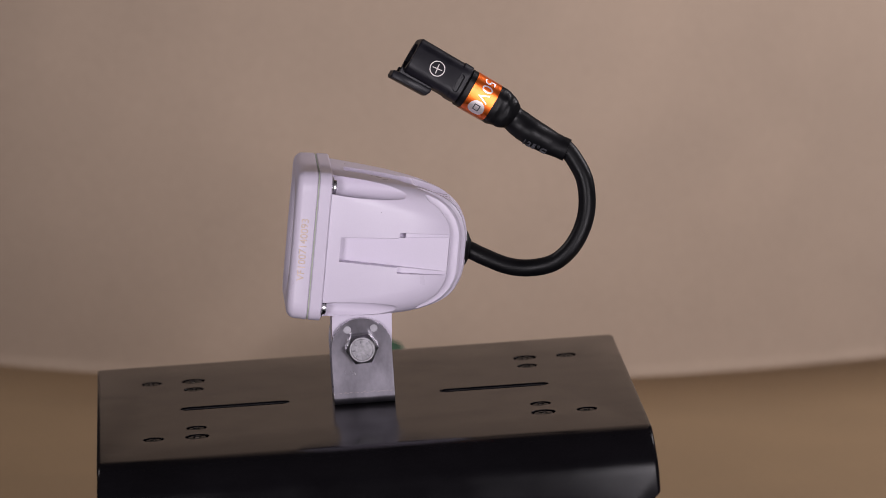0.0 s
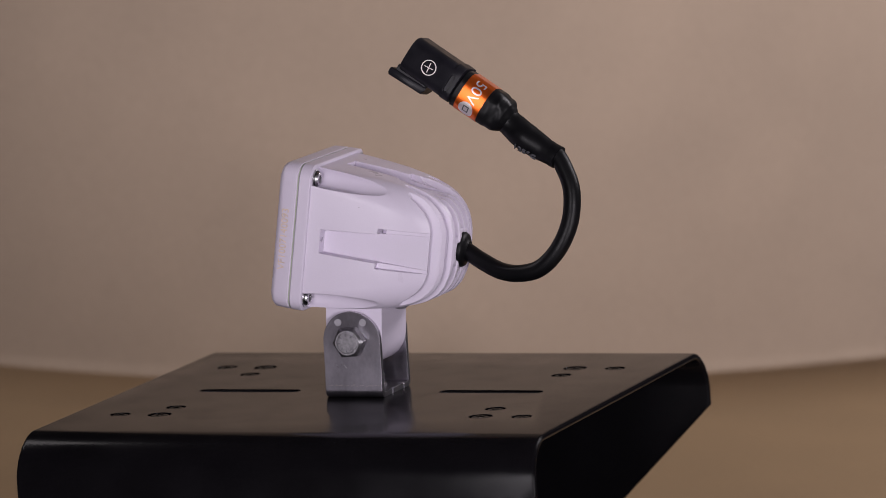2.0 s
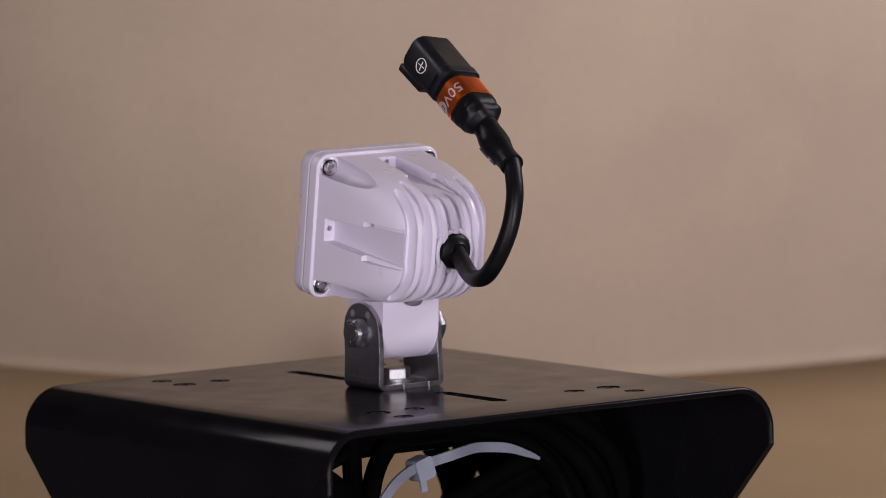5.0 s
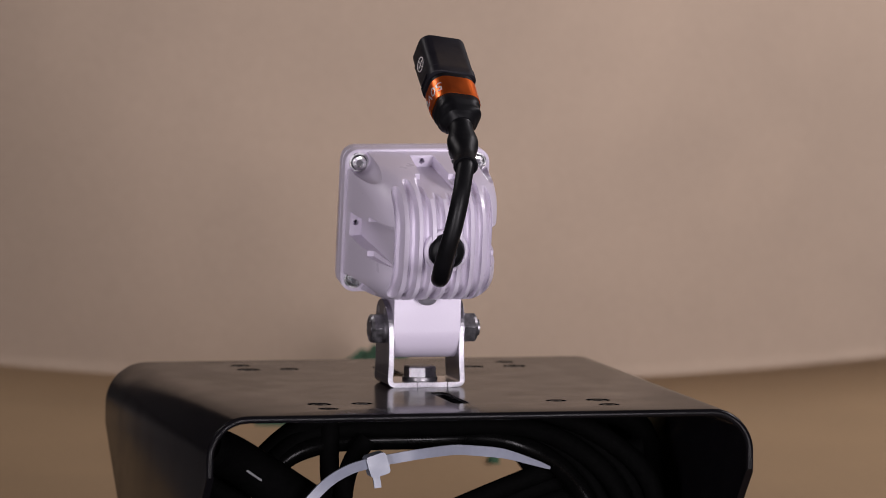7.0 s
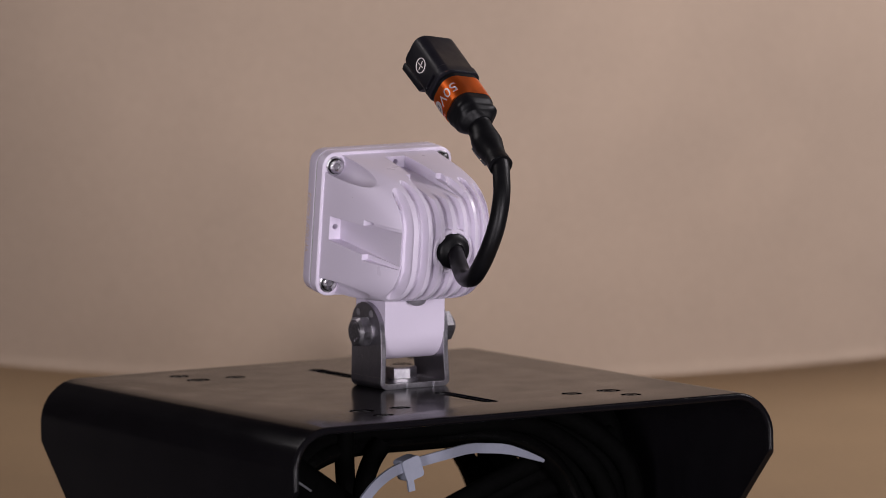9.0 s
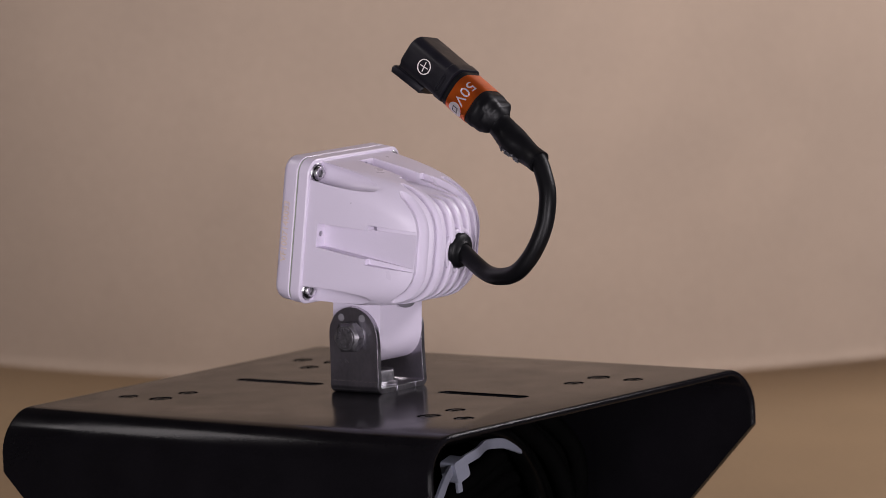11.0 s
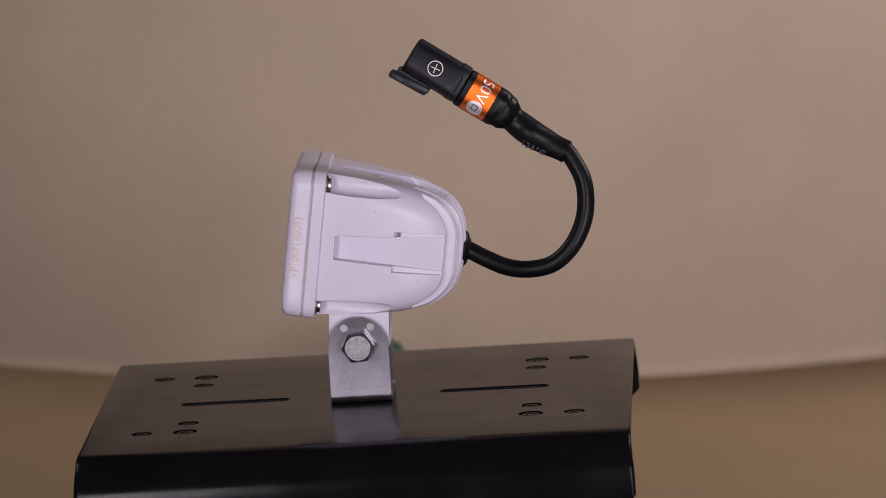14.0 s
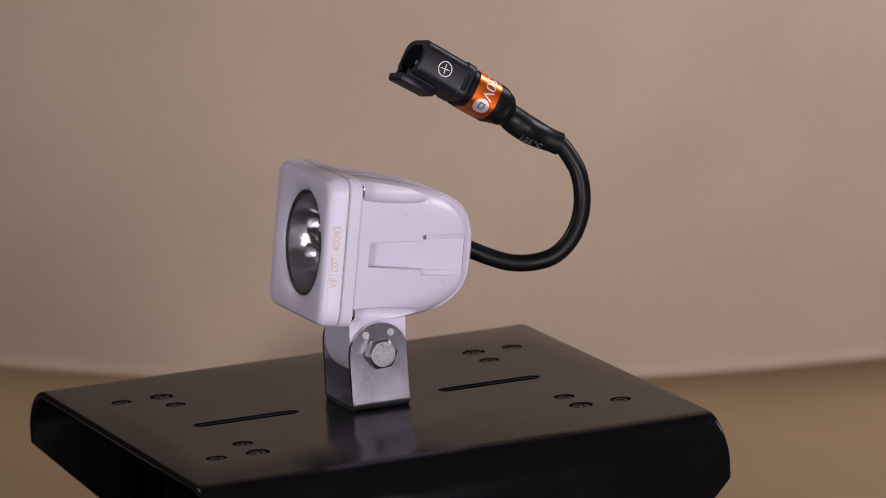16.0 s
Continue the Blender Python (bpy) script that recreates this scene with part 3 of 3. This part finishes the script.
def cable_and_plug(thing):
    part("cable_gland", loft([[(u, r * math.cos(math.pi * i / 16), r * math.sin(math.pi * i / 16)) for i in range(32)] for r, u in ((8.2, 34), (8.2, 40.6), (8.0, 41.6), (7.4, 42.5), (6.2, 43.1), (5.0, 43.5), (4.2, 44.2))]), RUBBER, thing, "black rubber cable gland").matrix_local = HEAD
    line = [(44, 0.9, 67.6), (50, 0.4, 65.4), (59, -2.6, 60.8), (69, -6.4, 56.8), (79, -10.0, 55.9), (89.3, -12.2, 58.0), (97.3, -12.9, 64.1), (103, -11.9, 72.7), (106, -9.9, 82.6),
            (105.8, -7.4, 93.9), (102.1, -5.0, 102.9), (97.9, -3.2, 108.9), (91.8, -2.1, 112.8), (84.5, -1.1, 118.3)]
    part("cable", sweep(line, circle(3.95), steps=6), RUBBER, thing, "thick black rubber cable looped upwards")
    # shrink sleeve that covers the joint of cable and plug
    pts = [(98.9, -3.4, 107.6), (91.1, -2.1, 111.6), (83.4, -1.1, 116.6), (76.9, -0.4, 122.0), (72.0, -0.2, 126.8)]
    radii = [5.3, 5.0, 5.2, 5.8, 6.4, 6.7, 6.6, 6.2, 5.7, 5.6, 6.2]

    def sleeve(t):
        k = t * (len(radii) - 1)
        i = min(int(k), len(radii) - 2)
        r = radii[i] + (radii[i + 1] - radii[i]) * (k - i)
        return [(a * (1 + 0.05 * math.sin(9 * t)), b * (1 + 0.06 * math.sin(14 * t + 1))) for a, b in circle(r)]
    skin = sweep(pts, sleeve, steps=10)
    for v in skin.verts:
        k = v.co / MM
        v.co += Vector((noise.noise(k * 0.22), noise.noise(k * 0.3 + Vector((7, 0, 0))), noise.noise(k * 0.26 + Vector((0, 9, 0))))) * 0.14 * MM
    part("shrink_sleeve", skin, SHRINK, thing, "wrinkled black shrink sleeve")
    d = Vector((7.5, -1.0, -5.2)).normalized()
    out = Vector((-0.42, -0.66, -0.62))
    out = (out - d * out.dot(d)).normalized()
    axis, across = Vector((86.9, -1.55, 114.4)), out.cross(d)
    text = lettering("sleeve_text", "125\u00b0C", 4.7, frame_of(d, across, out, axis + out * 7.15), GREY_INK, thing, "grey printed lettering", depth=0.4)
    for v in text.data.vertices:
        k = v.co / MM - axis
        a, r = k.dot(across) / 6.6, k.dot(out) - 0.55 - 0.13 * k.dot(d)
        v.co = (axis + d * k.dot(d) + out * r * math.cos(a) + across * r * math.sin(a)) * MM
    # the plug's own axes: along to its mouth, across, and down
    e1, e2 = Vector((-0.826, 0.0, 0.5637)).normalized(), Vector((-0.098, 0.985, -0.143)).normalized()
    plug = frame_of(e1, e2, e1.cross(e2), (74.0, -0.2, 125.6))
    m = to_m(plug)

    def ring(s, hy, hz, ch, cz=0.0, steps=3, bulge=0.0):
        return [(s, y + math.copysign(bulge * max(0.0, 1 - (z / hz) ** 2), y), z) for y, z in rounded(hy, hz, ch, steps, 0.0, cz)]
    knots = ((-2.6, 5.2, 5.2, 4.8), (-1.4, 6.6, 6.2, 5.6), (0.2, 8.2, 7.3, 6.2), (2.2, 9.3, 8.1, 6.5), (4.6, 9.9, 8.6, 6.5), (7.0, 10.25, 8.8, 6.5), (8.4, 10.3, 8.85, 6.5),
             (22, 10.4, 8.9, 6.5), (24.4, 10.5, 9.0, 6.5), (24.9, 10.0, 8.5, 6.2), (25.6, 9.6, 8.1, 6.0))
    rows = []
    for p, q in zip(knots, knots[1:]):
        many = 8 if q[0] < 9 else 1
        rows += [[x + (y - x) * f for x, y in zip(p, q)] for f in [i / many for i in range(many)]]
    boot = loft([ring(*k, 0.0, 8) for k in rows + [knots[-1]]])
    # folds across the narrowing end
    for v in boot.verts:
        k = v.co / MM
        fade = max(0.0, min(1.0, (9.0 - k.x) / 3)) * max(0.0, min(1.0, (k.x + 2) / 2))
        fold_in = 0.1 * math.sin(1.1 * k.x + 0.9 * math.sin(0.5 * k.y)) + 1.1 * noise.noise(Vector((k.x * 0.26, k.y * 0.13, k.z * 0.16 + 5)))
        v.co += Vector((0, k.y, k.z)).normalized() * fade * fold_in * MM
    part("plug_boot", boot, SHRINK, thing, "black shrink boot over the plug").matrix_local = m
    lab = loft([ring(*k, 0.0, 6, 0.0 if k[1] < 10.5 else 0.45) for k in ((9.9, 10.2, 8.85, 6.5), (9.91, 10.55, 9.05, 6.6), (13, 10.58, 9.08, 6.6), (16, 10.6, 9.1, 6.6), (19, 10.63, 9.12, 6.6), (22.0, 10.65, 9.15, 6.6), (22.01, 10.3, 8.9, 6.5))])
    label = part("warning_label", lab, ORANGE, thing, "orange foil label with pale lettering")
    label.matrix_local = m
    # lettering runs round the label, read from the mouth's end
    face = Matrix(((0, -1, 0, 15.9), (0, 0, -1, -10.74), (1, 0, 0, -3.2), (0, 0, 0, 1)))

    def wrap(ob):
        """Bends flat print round the label's rounded long edges."""
        for v in ob.data.vertices:
            over = max(0.0, abs(v.co.z) / MM - 2.5)
            if over > 0:
                a = min(over / 6.6, 1.5)
                v.co.y += 6.6 * (1 - math.cos(a)) * MM
                v.co.z = math.copysign((2.5 + 6.6 * math.sin(a)) * MM, v.co.z)
            v.co.y -= 0.45 * MM * max(0.0, 1 - (v.co.z / MM / 9.1) ** 2)

    wrap(lettering("label_text", "50V", 7.5, face, SILVER_INK, label, "pale lettering"))
    badge = loft([[(16.0 + r * math.cos(math.pi * i / 18), -10.77, 6.5 + r * math.sin(math.pi * i / 18)) for i in range(36)] for r in (0.3, 0.9, 1.5, 2.1, 2.7, 3.3, 3.8)])
    wrap(part("label_badge", badge, SILVER_INK, label, "pale round badge"))
    wrap(part("badge_mark", joined(*[prism(o, "y", -10.92, -10.7) for o in (
        [(14.5, 4.6), (17.5, 4.6), (17.5, 5.1), (14.5, 5.1)], [(14.5, 7.3), (17.5, 7.3), (17.5, 7.8), (14.5, 7.8)],
        [(14.5, 5.1), (15.0, 5.1), (15.0, 7.3), (14.5, 7.3)], [(17.0, 5.1), (17.5, 5.1), (17.5, 7.3), (17.0, 7.3)])]), GREY_INK, label))
    # plug body with an open mouth and a latch rail below
    shell = loft([ring(25.0, 9.6, 7.6, 4.0, -0.5, 5), ring(25.5, 11.2, 8.9, 4.6, -0.5, 5), ring(29.6, 11.3, 9.0, 4.6, -0.5, 5), ring(30.3, 11.0, 8.6, 4.6, -0.5, 5), ring(51.8, 11.0, 8.7, 4.8, -0.5, 5), ring(52.6, 10.6, 7.8, 4.5, -0.5, 5)])
    mouth = prism(rounded(8.9, 6.2, 3.8, 1), "x", 36, 70)
    slot = prism(rounded(3.4, 4.0, 0.5, 2, 0.0, 8.5), "x", 42, 70)
    body = part("plug_body", carve(shell, [mouth, slot, prism(rounded(1.1, 4.2, 1.05, 4, 28.4, 0.5), "y", -14, -10.0)], "plug_body"), PLASTIC, thing, "black plastic two-pin plug")
    body.matrix_local = m
    for y in (-4, 4):
        part("pin", disc(1.2, "x", 37, 48, (y, 0), 12), BOLT, body)
    latch = loft([[(k, y, z) for y, z in rounded(hy, hz, 0.8, 2, 0.0, cz)] for k, hy, hz, cz in ((37.2, 6.4, 1.2, 9.4), (38.2, 6.8, 1.9, 10.6), (55.6, 6.8, 1.9, 11.2), (56.4, 6.4, 1.3, 11.0))])
    part("latch_rail", latch, PLASTIC, body)
    part("latch_web", joined(*[prism(rounded(0.9, 2.2, 0.3, 2, y, 8.6), "x", 38, 54) for y in (-5.2, 5.2)]), PLASTIC, body)
    # ring and cross mark on the plug's flat side
    n = 36
    mark = loft([[(40.2 + r * math.cos(2 * math.pi * i / n), y, r * math.sin(2 * math.pi * i / n) - 0.3) for i in range(n)]
                 for r, y in ((3.6, -11.0), (3.6, -11.2), (3.15, -11.2), (3.15, -11.0))], False)
    bars = joined(*[placed(prism([(-2.3, -0.2), (2.3, -0.2), (2.3, 0.2), (-2.3, 0.2)], "y", -11.2, -11.0),
                           Matrix.Translation((40.2 * MM, 0, -0.3 * MM)) @ Matrix.Rotation(a, 4, "Y")) for a in (-0.12, -0.12 + math.pi / 2)])
    part("cross_mark", joined(mark, bars), PALE_INK, body, "pale moulded ring and cross mark")


def serial(body):
    m = Matrix(((0, -1, 0, -33.2), (0, 0, -1, -34.42), (1, 0, 0, -1.0), (0, 0, 0, 1)))
    lettering("serial_text", "VF1007140093", 4.7, m, BEIGE_INK, body, "beige engraved serial lettering", depth=0.04)


def work_light():
    thing = turning("work_light", "small white square led work light on a steel bracket", "work light")
    body = housing(thing)
    gland_boss(body)
    bezel(body)
    optics(body)
    head_screws(body)
    serial(body)
    vent_plug(body)
    specks(body)
    yoke(thing)
    bracket(thing)
    bolts(thing)
    cable_and_plug(thing)
    return thing


work_light()


# ---------------------------------------------------------------- under the stand
def cable_coil():
    thing = turning("cable_coil", "coiled black cables bundled under the stand", "cable")
    # upper run of the bundle: along under the plate, then down at the far turn
    low = [(-84, -44), (-72, -30), (-58, -24), (-40, -22), (0, -21.9), (22, -21.5), (38, -24.5), (54, -32), (68, -45), (76, -62), (74, -78)]
    high = [(-84, -32), (-68, -19), (-56, -12), (-40, -10), (0, -9), (40, -9), (66, -15), (88, -28), (101, -43), (105, -62), (99, -78)]
    for k in range(9):
        f = (k % 5) / 4
        x = (34, 29, 35, 28, 33, 17, 20, 16, 19)[k]
        pts = [(x + 2.5 * math.sin(1.3 * n + k), a + (c - a) * f, b + (d - b) * f) for n, ((a, b), (c, d)) in enumerate(zip(low, high))]
        part("cable", sweep(pts, circle(4.6, 12), up=(1, 0, 0), steps=4), SATIN if k == 0 else SHADED_CABLE, thing)
    for x, f in ((2, 0.35), (-12, 0.6), (-26, 0.3), (-40, 0.5), (-54, 0.25), (-66, 0.4)):
        pts = [(x + 3 * math.sin(1.1 * n + x), a + (c - a) * f - 0.1 * (34 - x), b + (d - b) * f) for n, ((a, b), (c, d)) in enumerate(zip(low, high))][3:]
        part("cable", sweep(pts, circle(4.6, 12), up=(1, 0, 0), steps=4), SHADED_CABLE, thing)
    for k, x in enumerate((-60, -68, -76, -84, -72)):
        y = 78 + 8 * k
        part("cable", sweep([(x, y - 6, -10), (x + 3, y + 1, -32), (x, y, -56), (x - 2, y - 10, -78)], circle(4.6, 12), up=(1, 0, 0), steps=4), SHADED_CABLE, thing)
    # lower run: back across and down to the table
    back = [(100, -28), (72, -33), (51, -39.5), (14, -54), (-18, -68), (-38, -77)]
    for k in range(5):
        pts = [(22 - 3 * (k % 2) + 2 * math.sin(n + k), y - 3 * k, max(-79, z - 8.6 * k)) for n, (y, z) in enumerate(back)]
        part("cable", sweep(pts, circle(4.6, 12), up=(1, 0, 0), steps=4), SHADED_CABLE, thing)
    for pts in ([(36, -50, -8), (36, -50.5, -28), (36, -49, -46), (32, -40, -76)], [(42, -34, -20), (42, -41, -30), (42, -45, -44), (40, -46, -76)]):
        part("cable", sweep(pts, circle(4.5, 12), up=(1, 0, 0), steps=4), SHADED_CABLE, thing)
    # loose turns close under the plate and beside the side walls
    for pts in ([(-30, 22, -13), (-30, 50, -12), (-33, 78, -16), (-36, 98, -32), (-38, 106, -60), (-38, 104, -80)], [(0, 30, -13), (-2, 56, -12.5), (-4, 80, -19), (-6, 96, -38), (-8, 102, -62), (-8, 98, -80)],
                [(-58, 36, -13), (-60, 62, -12), (-62, 88, -16), (-64, 108, -30), (-66, 114, -58), (-66, 112, -80)], [(58, -117, -33), (54, -104, -42), (50, -86, -55), (46, -66, -68), (40, -44, -78)],
                [(50, -116, -46), (46, -104, -55), (42, -88, -66), (38, -72, -78)], [(10, 58, -13), (10, 88, -12.5), (8, 104, -22), (6, 111, -45), (6, 110, -79)], [(-45, 58, -12.5), (-46, 90, -12), (-47, 106, -21), (-48, 112, -42), (-48, 111, -79)],
                [(30, -117, -56), (26, -106, -64), (20, -92, -74), (14, -84, -79)]):
        part("cable", sweep(pts, circle(6.2, 12), up=(1, 0, 0), steps=4), SHADED_CABLE, thing)
    joint = part("cable_joint", sweep([(74, -114, -19), (68, -102, -25), (62, -84, -36), (56, -64, -49), (44, -36, -66)],
                                      lambda t: circle(10.4 if 0.12 < t < 0.8 else 8.0, 16), up=(1, 0, 0), steps=6), SHADED_CABLE, thing, "thick black cable joint")
    part("printed_bar", placed(prism([(-4.5, -0.5), (4.5, -0.5), (4.5, 0.5), (-4.5, 0.5)], "x", -0.1, 0.1), Matrix.Translation((0.0765, -0.094, -0.0315)) @ Matrix.Rotation(-0.6, 4, "X")), GREY_INK, joint, "grey printed bar")
    return thing


def zip_tie():
    thing = turning("zip_tie", "white nylon zip tie round the coiled cables", "zip tie")
    strap = [(80, -78, -62), (82, -73, -48), (80, -62, -36), (75, -50, -30), (69, -37, -27.5), (67, -26, -26), (65, -14, -24.5), (57, 2, -24), (52, 13, -25), (48, 28.4, -27.2), (43, 43.8, -32), (40, 52, -35)]
    part("strap", sweep(strap, lambda t: [(a * 2.3 * (1 - 0.7 * max(0.0, t - 0.8) / 0.2), b) for a, b in ((-1, -0.7), (1, -0.7), (1, 0.7), (-1, 0.7))], up=(1, 0, 0), steps=8), NYLON, thing)
    part("lock_head", placed(loft([[(x, a, b) for a, b in rounded(4.7, 5.0, 1.6, 3)] for x in (-4.2, 4.2)]), Matrix.Translation((0.069, -0.036, -0.0285)) @ Matrix.Rotation(0.3, 4, "X")), NYLON, thing)
    part("strap_end", placed(prism([(-1.6, -8), (1.6, -8), (1.6, 0), (-1.6, 0)], "x", -0.7, 0.7), Matrix.Translation((0.071, -0.037, -0.031)) @ Matrix.Rotation(0.15, 4, "X")), NYLON, thing)
    return thing


cable_coil()
zip_tie()


# ---------------------------------------------------------------- movement
def motions():
    for ob in MOVING:
        walk(ob, [(t, Matrix.Rotation(radians(a), 4, "Z") @ STAND) for t, a in TURNS])


motions()
